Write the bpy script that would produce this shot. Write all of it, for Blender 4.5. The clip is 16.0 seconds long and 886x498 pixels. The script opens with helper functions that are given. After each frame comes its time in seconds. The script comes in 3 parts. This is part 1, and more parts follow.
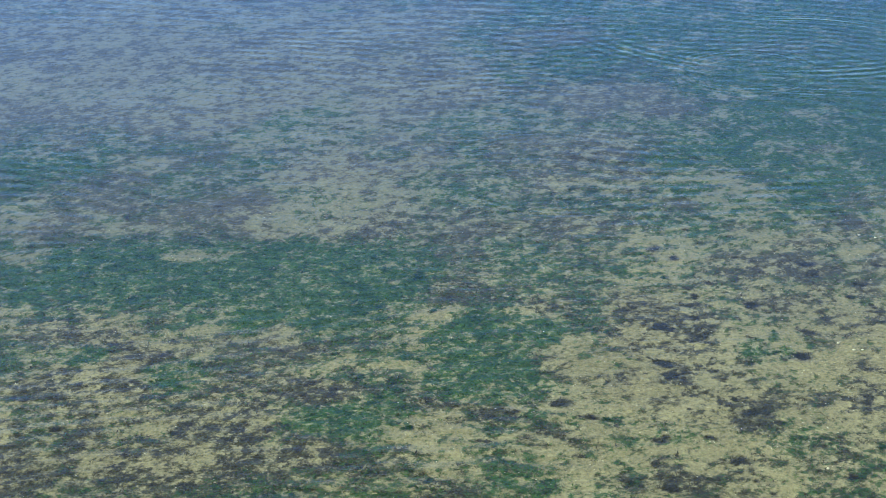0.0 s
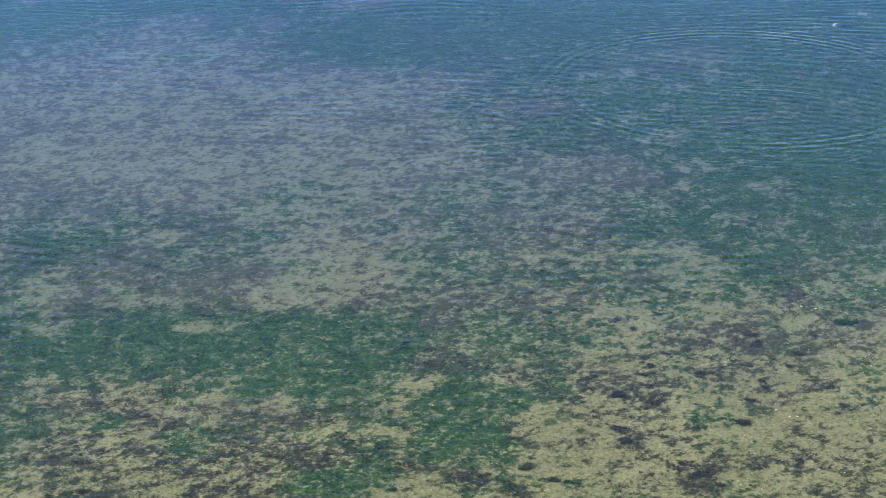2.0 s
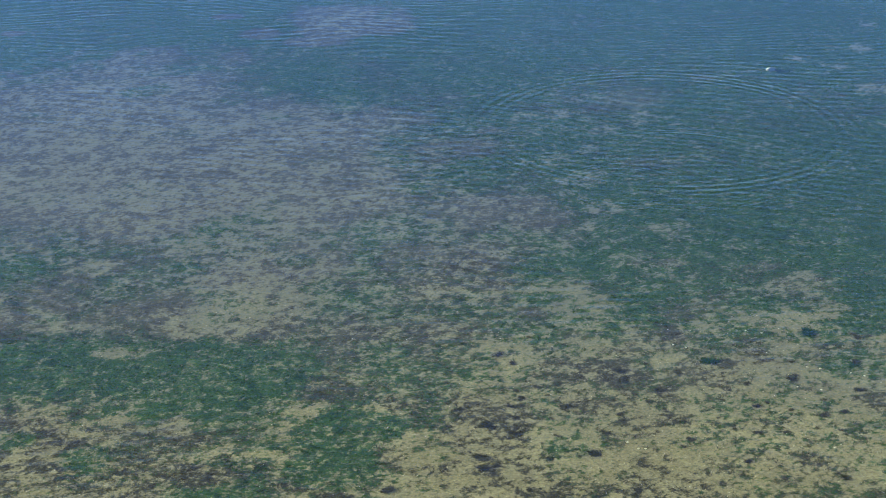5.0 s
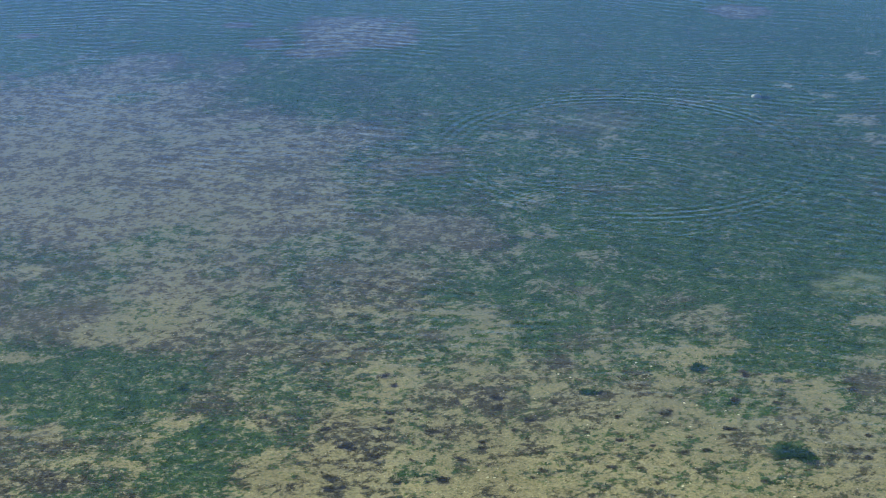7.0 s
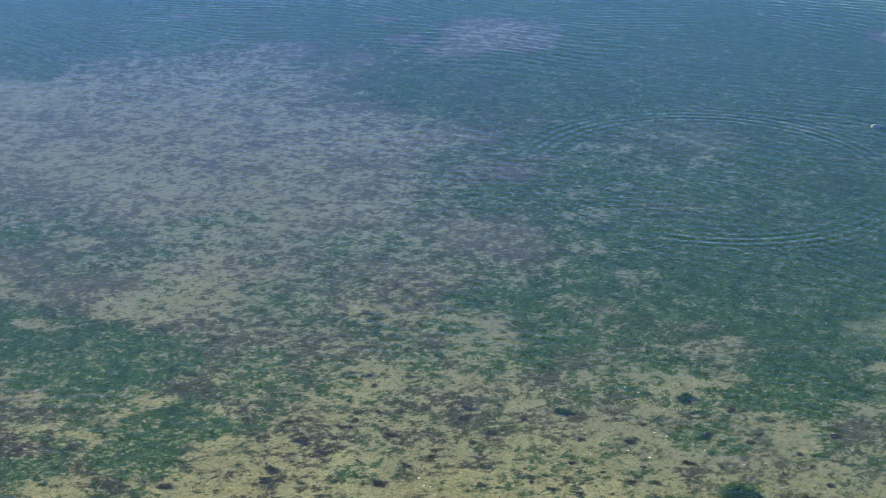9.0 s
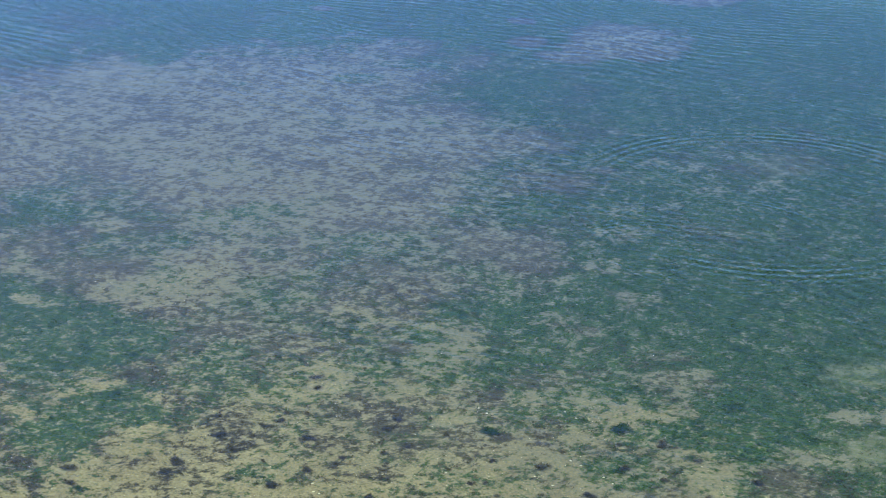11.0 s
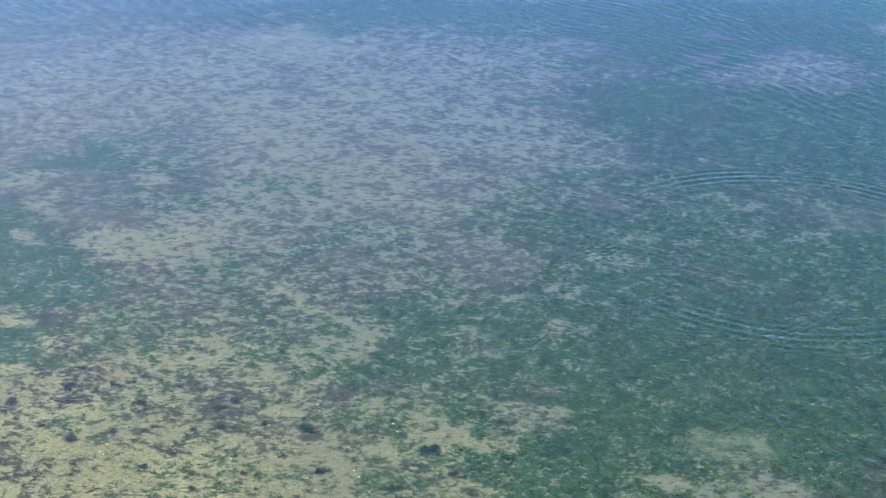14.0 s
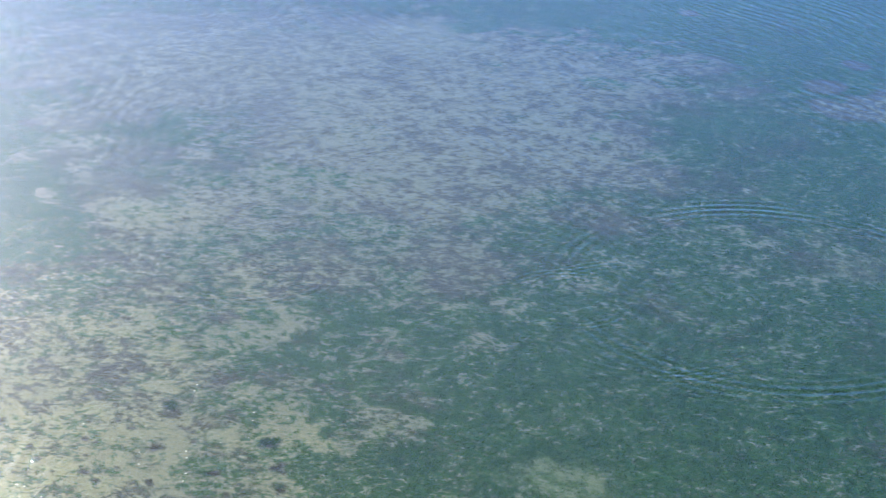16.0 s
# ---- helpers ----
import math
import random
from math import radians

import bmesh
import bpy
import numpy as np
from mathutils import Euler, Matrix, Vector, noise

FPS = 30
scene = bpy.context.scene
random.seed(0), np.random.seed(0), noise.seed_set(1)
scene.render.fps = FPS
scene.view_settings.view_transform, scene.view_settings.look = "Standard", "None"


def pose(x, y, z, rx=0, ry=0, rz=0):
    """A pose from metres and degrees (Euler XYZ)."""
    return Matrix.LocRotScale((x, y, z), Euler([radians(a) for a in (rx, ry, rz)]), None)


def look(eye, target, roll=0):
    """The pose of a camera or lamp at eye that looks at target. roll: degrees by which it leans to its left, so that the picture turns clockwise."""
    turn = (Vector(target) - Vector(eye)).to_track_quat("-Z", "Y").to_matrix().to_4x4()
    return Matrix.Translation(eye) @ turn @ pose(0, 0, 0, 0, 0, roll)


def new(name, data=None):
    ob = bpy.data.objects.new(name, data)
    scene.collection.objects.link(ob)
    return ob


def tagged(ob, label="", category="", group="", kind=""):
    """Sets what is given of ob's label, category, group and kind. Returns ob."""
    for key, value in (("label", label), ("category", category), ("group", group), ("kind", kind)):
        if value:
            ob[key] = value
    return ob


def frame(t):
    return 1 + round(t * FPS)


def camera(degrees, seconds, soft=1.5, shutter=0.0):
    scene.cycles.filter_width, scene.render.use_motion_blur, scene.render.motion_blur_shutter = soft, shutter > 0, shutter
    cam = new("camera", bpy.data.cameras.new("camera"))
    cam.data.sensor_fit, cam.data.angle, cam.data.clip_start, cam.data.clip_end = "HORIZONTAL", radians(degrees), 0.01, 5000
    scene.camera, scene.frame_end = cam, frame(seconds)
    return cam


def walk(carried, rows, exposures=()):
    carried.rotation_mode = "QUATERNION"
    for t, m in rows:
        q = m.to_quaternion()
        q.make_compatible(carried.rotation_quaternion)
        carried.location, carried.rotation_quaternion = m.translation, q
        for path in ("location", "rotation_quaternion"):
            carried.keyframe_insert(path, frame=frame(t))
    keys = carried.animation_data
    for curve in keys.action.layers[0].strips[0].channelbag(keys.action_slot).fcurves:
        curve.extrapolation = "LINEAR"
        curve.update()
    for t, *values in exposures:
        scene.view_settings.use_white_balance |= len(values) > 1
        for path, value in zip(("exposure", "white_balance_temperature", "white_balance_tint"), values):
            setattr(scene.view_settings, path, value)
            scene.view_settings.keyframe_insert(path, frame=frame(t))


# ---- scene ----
PATH = [
    (0, (0.000, 0.000, 19.200), (-0.001, 18.513, 11.632), -0.46),
    (0.5, (0.125, -0.812, 20.247), (0.111, 17.711, 12.704), -0.52),
    (1, (0.209, -1.832, 21.210), (0.205, 16.703, 13.698), -0.54),
    (1.5, (0.345, -3.088, 22.151), (0.342, 15.449, 14.643), -0.57),
    (2, (0.469, -4.527, 23.002), (0.485, 14.024, 15.530), -0.52),
    (2.5, (0.662, -6.050, 23.683), (0.660, 12.504, 16.216), -0.54),
    (3, (1.031, -7.183, 24.249), (1.008, 11.373, 16.786), -0.58),
    (3.5, (1.625, -7.807, 24.730), (1.600, 10.754, 17.282), -0.52),
    (4, (2.650, -8.114, 25.111), (2.586, 10.455, 17.682), -0.46),
    (4.2, (3.161, -8.169, 25.232), (3.049, 10.402, 17.808), -0.40),
    (6.3, (10.600, -8.899, 26.621), (8.990, 9.608, 19.210), 0.02),
    (6.5, (11.619, -8.785, 26.775), (9.845, 9.697, 19.343), -0.03),
    (7, (14.384, -8.400, 26.923), (12.113, 10.017, 19.462), 0.18),
    (7.5, (17.287, -7.930, 27.023), (14.415, 10.398, 19.551), 0.40),
    (8, (19.925, -7.309, 27.140), (16.268, 10.870, 19.647), 0.60),
    (8.5, (22.507, -6.724, 27.275), (17.834, 11.211, 19.760), 0.74),
    (8.7, (23.529, -6.475, 27.324), (18.454, 11.349, 19.803), 0.87),
    (10.8, (35.931, -0.758, 28.088), (27.049, 15.425, 20.393), 0.72),
    (11, (37.255, -0.080, 28.168), (28.082, 15.938, 20.470), 0.68),
    (11.5, (40.428, 1.880, 28.390), (30.482, 17.404, 20.638), 0.87),
    (12, (43.415, 3.991, 28.578), (32.653, 18.944, 20.793), 1.11),
    (12.5, (46.340, 6.273, 28.748), (34.747, 20.571, 20.925), 1.14),
    (13, (49.390, 8.937, 29.083), (36.992, 22.490, 21.171), 1.30),
    (13.5, (52.580, 12.024, 29.421), (39.366, 24.737, 21.433), 1.44),
    (14, (55.757, 15.407, 29.797), (41.769, 27.211, 21.734), 1.50),
    (14.5, (58.755, 19.112, 30.237), (44.000, 29.886, 22.099), 1.50),
    (15, (61.305, 23.068, 30.568), (45.896, 32.814, 22.348), 1.51),
    (15.5, (63.823, 27.388, 30.856), (47.805, 36.037, 22.572), 1.47),
    (16, (66.250, 32.145, 31.076), (49.650, 39.578, 22.758), 1.33),
]
cam = camera(26.35, 16.0, soft=1.0)
walk(cam, [(t, look(eye, target, roll)) for t, eye, target, roll in PATH],
     exposures=[(0.0, 1.00, 5900, 12), (0.5, 0.88, 5920, 12.5), (1.5, 0.87, 5960, 14), (2.5, 0.88, 6000, 15),
                (3.0, 0.79, 6010, 15), (3.5, 0.69, 6030, 15.5), (7.0, 0.73, 6060, 16.5), (11.0, 0.93, 6030, 15), (14.0, 1.14, 5960, 14), (16.0, 0.97, 5750, 11.5)])

# ---- light: low sun over a shallow lagoon, clear sky ----
SUN_ELEVATION, SUN_AZIMUTH = 27.5, 87.3        # azimuth to the left of +y
world = bpy.data.worlds.new("sky")
scene.world = world
world.use_nodes = True
sky = world.node_tree.nodes.new("ShaderNodeTexSky")
sky.sky_type, sky.sun_disc = "NISHITA", False
sky.sun_elevation, sky.sun_rotation = radians(SUN_ELEVATION), radians(360 - SUN_AZIMUTH)
sky.air_density, sky.dust_density, sky.ozone_density = 0.75, 0.45, 9.0
background = world.node_tree.nodes["Background"]
background.inputs[1].default_value = 0.138
world.node_tree.links.new(sky.outputs[0], background.inputs[0])

sun_way = Vector((-math.sin(radians(SUN_AZIMUTH)) * math.cos(radians(SUN_ELEVATION)),
                  math.cos(radians(SUN_AZIMUTH)) * math.cos(radians(SUN_ELEVATION)),
                  math.sin(radians(SUN_ELEVATION))))
sun = new("sun", bpy.data.lights.new("sun", "SUN"))
sun.data.energy, sun.data.angle, sun.data.color = 4.2, radians(0.53), (1.0, 0.91, 0.76)
sun.matrix_world = look(sun_way * 100, (0, 0, 0))

WATER_LEVEL, BED_LEVEL = 0.28, -0.42


# ---- materials ----
class Nodes:
    """A short way to write node trees."""

    def __init__(self, name):
        self.material = bpy.data.materials.new(name)
        self.material.use_nodes = True
        self.tree = self.material.node_tree
        self.tree.nodes.clear()
        self.out = self.tree.nodes.new("ShaderNodeOutputMaterial")

    def node(self, kind, values=None, operation="", attribute_name="", clamp=False, smooth=False):
        n = self.tree.nodes.new("ShaderNode" + kind)
        if operation:
            n.operation = operation
        if attribute_name:
            n.attribute_name = attribute_name
        if clamp:
            n.use_clamp = True
        if smooth:
            n.interpolation_type = "SMOOTHSTEP"
        for slot, value in (values or {}).items():
            if isinstance(value, bpy.types.NodeSocket):
                self.tree.links.new(value, n.inputs[slot])
            else:
                n.inputs[slot].default_value = value
        return n

    def math(self, operation, a, b=0.0, c=0.0, clamp=False):
        return self.node("Math", {0: a, 1: b, 2: c}, operation=operation, clamp=clamp).outputs[0]

    def noise(self, vector, scale, detail=3.0, roughness=0.55):
        return self.node("TexNoise", {"Vector": vector, "Scale": scale, "Detail": detail, "Roughness": roughness}).outputs[0]

    def mottle(self, vector, scale, detail, roughness, gain):
        """Fractal noise about 0.5, spread out by gain."""
        return self.math("MULTIPLY_ADD", self.math("SUBTRACT", self.noise(vector, scale, detail, roughness), 0.5), gain, 0.5)

    def mix(self, factor, a, b):
        n = self.tree.nodes.new("ShaderNodeMix")
        n.data_type = "RGBA"
        for slot, value in ((0, factor), (6, a), (7, b)):
            if isinstance(value, bpy.types.NodeSocket):
                self.tree.links.new(value, n.inputs[slot])
            else:
                n.inputs[slot].default_value = (*value, 1) if isinstance(value, tuple) else value
        return n.outputs[2]

    def ramp(self, value, low, high):
        return self.node("MapRange", {0: value, 1: low, 2: high, 3: 0.0, 4: 1.0}, smooth=True).outputs[0]

    def place(self):
        return self.node("NewGeometry").outputs["Position"]

    def finish(self, shader):
        self.tree.links.new(shader, self.out.inputs[0])
        return self.material


def bed_material():
    n = Nodes("sand_and_algae")
    p = n.place()
    veg = n.node("Attribute", attribute_name="cover").outputs["Fac"]
    green = n.node("Attribute", attribute_name="green").outputs["Fac"]
    silt = n.node("Attribute", attribute_name="silt").outputs["Fac"]
    fine = n.mottle(p, 5.6, 7.0, 0.78, 2.5)
    broad = n.noise(p, 0.35, 3.0)
    grain = n.mottle(p, 11.0, 5.0, 0.75, 2.9)
    bits = n.node("TexVoronoi", {"Vector": p, "Scale": 7.0, "Randomness": 1.0}).outputs["Distance"]
    sand = n.mix(n.ramp(broad, 0.35, 0.65), (0.250, 0.228, 0.156), (0.298, 0.276, 0.198))
    sand = n.mix(n.math("MULTIPLY", n.ramp(grain, 0.55, 0.85), 0.7), sand, (0.12, 0.112, 0.065))
    sand = n.mix(n.math("MULTIPLY", n.math("SUBTRACT", 1.0, n.ramp(grain, 0.15, 0.45)), 0.5), sand, (0.42, 0.39, 0.30))
    sand = n.mix(n.math("MULTIPLY", n.math("LESS_THAN", bits, 0.10), n.ramp(fine, 0.45, 0.6)), sand, (0.07, 0.06, 0.045))
    # far sand greyed and darkened: the veil of distance put into its colour
    far_veil = n.node("Attribute", attribute_name="far_veil").outputs["Fac"]
    sand = n.mix(n.math("MULTIPLY", far_veil, n.math("ADD", 0.62, n.math("MULTIPLY", grain, 0.4))), sand, (0.176, 0.178, 0.165))
    turf = n.mix(n.ramp(n.math("ADD", green, n.math("MULTIPLY", n.math("SUBTRACT", fine, 0.5), 0.7)), 0.3, 0.7),
                 (0.056, 0.053, 0.038), (0.044, 0.108, 0.037))
    turf = n.mix(n.math("MULTIPLY", n.ramp(grain, 0.55, 0.85), 0.8), turf, (0.022, 0.026, 0.020))
    turf = n.mix(n.math("MULTIPLY", n.math("SUBTRACT", 1.0, n.ramp(grain, 0.15, 0.45)), 0.55), turf, (0.15, 0.165, 0.100))
    # the same veil painted over the far brown turf
    turf_veil = n.math("MULTIPLY", n.math("MULTIPLY", far_veil, 0.70), n.math("SUBTRACT", 1.0, n.ramp(green, 0.30, 0.7)))
    turf = n.mix(turf_veil, turf, (0.106, 0.104, 0.098))
    edge = n.math("ADD", veg, n.math("MULTIPLY", n.math("SUBTRACT", fine, 0.5), 1.7))
    colour = n.mix(n.ramp(edge, 0.10, 0.84), sand, turf)
    mud = n.mix(n.noise(p, 1.6, 4.0), (0.20, 0.205, 0.165), (0.32, 0.31, 0.245))
    colour = n.mix(n.math("MULTIPLY", silt, n.math("ADD", 0.2, n.math("MULTIPLY", n.ramp(n.noise(p, 1.0, 5.0, 0.7), 0.36, 0.62), 0.8))), colour, mud)
    relief = n.math("ADD", n.math("MULTIPLY", fine, 0.03), n.math("MULTIPLY", n.noise(p, 2.5, 2.0), 0.05))
    bump = n.node("Bump", {"Height": relief, "Strength": 0.7, "Distance": 1.0}).outputs[0]
    return n.finish(n.node("BsdfPrincipled", {"Base Color": colour, "Roughness": 0.95, "Specular IOR Level": 0.1, "Normal": bump}).outputs[0])


def leaf_material(name, dark, light, tip):
    n = Nodes(name)
    geometry = n.node("NewGeometry")
    chance = geometry.outputs["Random Per Island"]
    drift = n.noise(geometry.outputs["Position"], 0.8, 3.0)
    colour = n.mix(n.ramp(n.math("ADD", n.math("MULTIPLY", chance, 0.6), n.math("MULTIPLY", drift, 0.6)), 0.25, 0.85), dark, light)
    colour = n.mix(n.math("MULTIPLY", n.ramp(chance, 0.82, 0.98), 0.8), colour, tip)
    skin = n.node("BsdfPrincipled", {"Base Color": colour, "Roughness": 0.7, "Specular IOR Level": 0.15}).outputs[0]
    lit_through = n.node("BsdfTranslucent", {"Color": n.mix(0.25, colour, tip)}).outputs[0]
    return n.finish(n.node("MixShader", {0: 0.45, 1: skin, 2: lit_through}).outputs[0])


def ring(n, p, x, y, radius, width, wavelength, height):
    """Height of a train of ring waves round a place."""
    away = n.node("VectorMath", {0: p, 1: (x, y, WATER_LEVEL)}, operation="DISTANCE").outputs["Value"]
    wave = n.math("SINE", n.math("MULTIPLY", away, 2 * math.pi / wavelength))
    off = n.math("DIVIDE", n.math("SUBTRACT", away, radius), width)
    hump = n.math("EXPONENT", n.math("MULTIPLY", n.math("MULTIPLY", off, off), -1.0))
    patchy = n.ramp(n.noise(p, 0.16, 2.0), 0.30, 0.60)
    return n.math("MULTIPLY", n.math("MULTIPLY", wave, hump), n.math("MULTIPLY", patchy, height))


def water_material():
    n = Nodes("clear_shallow_water")
    p = n.place()
    def stretched(turn, along, across):
        return n.node("Mapping", {"Vector": p, "Rotation": (0, 0, radians(turn)), "Scale": (along, across, 1.0)}).outputs[0]
    swell = n.math("MULTIPLY", n.noise(stretched(-18, 0.35, 1.3), 1.0, 2.0), 0.015)
    chop = n.math("MULTIPLY", n.noise(stretched(-10, 1.2, 3.4), 1.0, 2.0), 0.018)
    fine = n.math("MULTIPLY", n.noise(stretched(12, 4.5, 7.5), 1.0, 3.0, 0.7), 0.0085)
    calm = n.math("ADD", 0.5, n.math("MULTIPLY", n.ramp(n.noise(p, 0.07, 2.0), 0.35, 0.65), 0.7))
    height = n.math("MULTIPLY", n.math("ADD", n.math("ADD", swell, chop), fine), calm)
    for place in ((12.7, 69.6, 7.8, 1.0, 0.50, 0.0090), (12.9, 64.2, 4.6, 0.6, 0.30, 0.0045), (10.5, 62.2, 2.3, 0.5, 0.30, 0.0050),
                  (10.5, 62.2, 0.9, 0.3, 0.24, 0.003), (3.4, 52.2, 3.4, 0.5, 0.33, 0.0035), (-3.6, 54.3, 1.6, 0.4, 0.28, 0.003)):
        height = n.math("ADD", height, ring(n, p, *place))
    for turn, wavelength, tall, seed_place in ((4, 0.80, 0.0055, 0.0), (-12, 0.60, 0.0038, 40.0), (24, 0.66, 0.0034, 90.0)):
        course = n.node("VectorMath", {0: p, 1: (math.sin(radians(turn)), math.cos(radians(turn)), 0)}, operation="DOT_PRODUCT").outputs["Value"]
        wobble = n.math("MULTIPLY", n.noise(p, 0.10, 1.0), 4.0)
        wave = n.math("SINE", n.math("MULTIPLY", n.math("ADD", course, wobble), 2 * math.pi / wavelength))
        apart = n.node("VectorMath", {0: p, 1: (seed_place, 3 * seed_place, 0)}, operation="ADD").outputs[0]
        patchy = n.ramp(n.noise(apart, 0.055, 2.0), 0.46, 0.64)
        height = n.math("ADD", height, n.math("MULTIPLY", n.math("MULTIPLY", wave, patchy), tall))
    bump = n.node("Bump", {"Height": height, "Strength": 1.0, "Distance": 1.0}).outputs[0]
    gentle = n.node("Bump", {"Height": height, "Strength": 0.12, "Distance": 1.0}).outputs[0]
    # absorption of deeper water put into the tint along y; the bed stays level
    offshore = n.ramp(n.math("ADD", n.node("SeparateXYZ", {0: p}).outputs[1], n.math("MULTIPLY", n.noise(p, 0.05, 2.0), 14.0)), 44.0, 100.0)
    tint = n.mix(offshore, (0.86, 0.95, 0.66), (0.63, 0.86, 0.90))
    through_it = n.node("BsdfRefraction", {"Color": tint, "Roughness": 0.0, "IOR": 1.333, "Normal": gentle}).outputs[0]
    mirror = n.node("BsdfGlossy", {"Color": (1, 1, 1, 1), "Roughness": 0.035, "Normal": bump}).outputs[0]
    haze = n.node("BsdfGlossy", {"Color": (1, 1, 1, 1), "Roughness": 0.33, "Normal": gentle}).outputs[0]
    mirror = n.node("MixShader", {0: 0.11, 1: mirror, 2: haze}).outputs[0]
    fresnel = n.node("Fresnel", {"IOR": 1.333, "Normal": bump}).outputs[0]
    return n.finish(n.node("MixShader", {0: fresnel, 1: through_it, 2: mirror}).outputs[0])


def plain_material(name, colour, second, roughness, scale):
    n = Nodes(name)
    tone = n.mix(n.noise(n.place(), scale, 3.0), colour, second)
    return n.finish(n.node("BsdfPrincipled", {"Base Color": tone, "Roughness": roughness}).outputs[0])


BED = bed_material()
GREEN = leaf_material("green_seagrass", (0.014, 0.048, 0.014), (0.062, 0.155, 0.046), (0.14, 0.19, 0.09))
BROWN = leaf_material("brown_algae", (0.028, 0.026, 0.014), (0.085, 0.076, 0.044), (0.14, 0.12, 0.085))
OLIVE = leaf_material("olive_algae", (0.044, 0.044, 0.024), (0.125, 0.120, 0.072), (0.16, 0.15, 0.10))
WATER = water_material()
SHELL = plain_material("white_shell", (0.80, 0.78, 0.72), (0.62, 0.58, 0.50), 0.4, 60.0)
STONE = plain_material("pale_stone", (0.62, 0.58, 0.52), (0.42, 0.39, 0.34), 0.85, 9.0)
DOWN_GLINTS = plain_material("white_down_glints", (0.8, 0.8, 0.78), (0.7, 0.7, 0.68), 0.25, 30.0)


# ---- the cover of the bed: where sand lies bare and where plants grow ----
def smooth(v):
    v = np.clip(v, 0, 1)
    return v * v * (3 - 2 * v)


def value_noise(x, y, size, seed):
    """Smooth noise from 0 to 1 with features of the given size in metres."""
    table = np.random.RandomState(seed).rand(256, 256)
    u, v = x / size + 700.3, y / size + 700.7
    i, j = np.floor(u).astype(int), np.floor(v).astype(int)
    a, b = smooth(u - i), smooth(v - j)
    i0, i1, j0, j1 = i % 256, (i + 1) % 256, j % 256, (j + 1) % 256
    return (table[i0, j0] * (1 - a) + table[i1, j0] * a) * (1 - b) + (table[i0, j1] * (1 - a) + table[i1, j1] * a) * b


def layered(x, y, size, seed, layers=3, keep=0.62):
    total, weight, amount = 0, 0, 1.0
    for k in range(layers):
        c, s = math.cos(0.6 + k), math.sin(0.6 + k)
        total = total + amount * value_noise(c * x - s * y, s * x + c * y, size / 2.1**k, seed + k)
        weight, amount = weight + amount, amount * keep
    return total / weight


PATCHES = []


def patch(kind, x, y, wide, deep, turn, cover, green):
    PATCHES.append((kind, x, y, wide, deep, radians(turn), cover, green))


# broad grounds
patch("general", -7.3, 65.7, 10.3, 13.3, -2, 0.44, 0.14)
patch("general", -9.6, 67.9, 8.4, 9.6, 10, 0.42, 0.1)
patch("general", -17.7, 61.5, 11.0, 7.7, 46, 0.48, 0.12)
patch("general", -15.2, 64.1, 11.5, 7.0, 70, 0.5, 0.12)
patch("general", -12.0, 54.8, 2.9, 3.7, -1, 0.68, 0.45)
patch("general", -7.0, 48.9, 7.2, 4.5, 46, 0.78, 0.5)
patch("general", -1.5, 49.0, 5.8, 5.0, 69, 0.72, 0.5)
patch("general", 5.9, 38.4, 6.0, 6.2, -1, 0.3, 0.22)
patch("general", -7.4, 38.0, 3.8, 4.8, -1, 0.46, 0.28)
patch("general", 14.9, 41.7, 10.3, 4.5, 10, 0.26, 0.3)
patch("general", 11.8, 43.0, 8.9, 3.8, 45, 0.36, 0.35)
patch("general", 6.3, 48.5, 4.0, 4.6, -1, 0.42, 0.3)
patch("general", -3.0, 51.9, 2.8, 3.8, -1, 0.34, 0.3)
patch("general", 2.3, 49.2, 2.4, 3.0, -1, 0.6, 0.45)
patch("general", 1.1, 45.5, 2.4, 2.1, -1, 0.68, 0.5)
patch("general", 9.8, 67.1, 3.8, 9.8, 10, 0.72, 0.55)
patch("general", 5.4, 56.7, 4.2, 5.0, 10, 0.55, 0.4)
patch("general", 18.5, 63.3, 6.4, 11.8, 10, 0.97, 0.8)
patch("general", -0.7, 77.7, 7.0, 5.5, 10, 0.92, 0.72)
patch("general", 9.7, 68.3, 7.9, 6.2, -2, 0.84, 0.68)
patch("general", 11.2, 55.8, 3.3, 3.8, -1, 0.78, 0.68)
patch("general", 12.8, 53.9, 2.6, 3.5, 10, 0.78, 0.7)
patch("general", 12.1, 56.2, 6.6, 4.1, 45, 0.78, 0.65)
patch("general", 4.6, 51.2, 5.2, 4.3, 45, 0.66, 0.5)
patch("general", 11.0, 48.8, 3.3, 2.4, 45, 0.5, 0.4)
patch("general", 16.8, 59.8, 5.4, 5.0, 45, 0.96, 0.85)
patch("general", 20.1, 50.6, 2.8, 1.7, 45, 0.7, 0.75)
patch("general", 15.4, 47.5, 4.8, 1.9, 10, 0.42, 0.4)
patch("general", 23.8, 55.2, 1.8, 1.3, 45, 0.5, 0.5)
# meadows and dark stands
patch("meadow", -8.7, 45.9, 4.0, 2.1, -1, 0.9, 0.75)
patch("meadow", -3.3, 45.1, 2.6, 2.4, -1, 0.9, 0.88)
patch("meadow", 1.2, 41.3, 1.9, 2.3, -1, 0.8, 0.75)
patch("meadow", 3.6, 42.6, 0.8, 1.4, -1, 0.75, 0.6)
patch("meadow", -1.8, 36.9, 1.1, 1.1, -1, 0.88, 0.85)
patch("meadow", 1.0, 39.3, 1.0, 1.2, -1, 0.8, 0.9)
patch("meadow", -6.2, 39.4, 0.8, 0.8, -1, 0.78, 0.85)
patch("meadow", -8.5, 40.6, 0.8, 0.6, -1, 0.62, 0.9)
patch("meadow", -4.4, 39.8, 1.2, 1.7, -1, 0.76, 0.3)
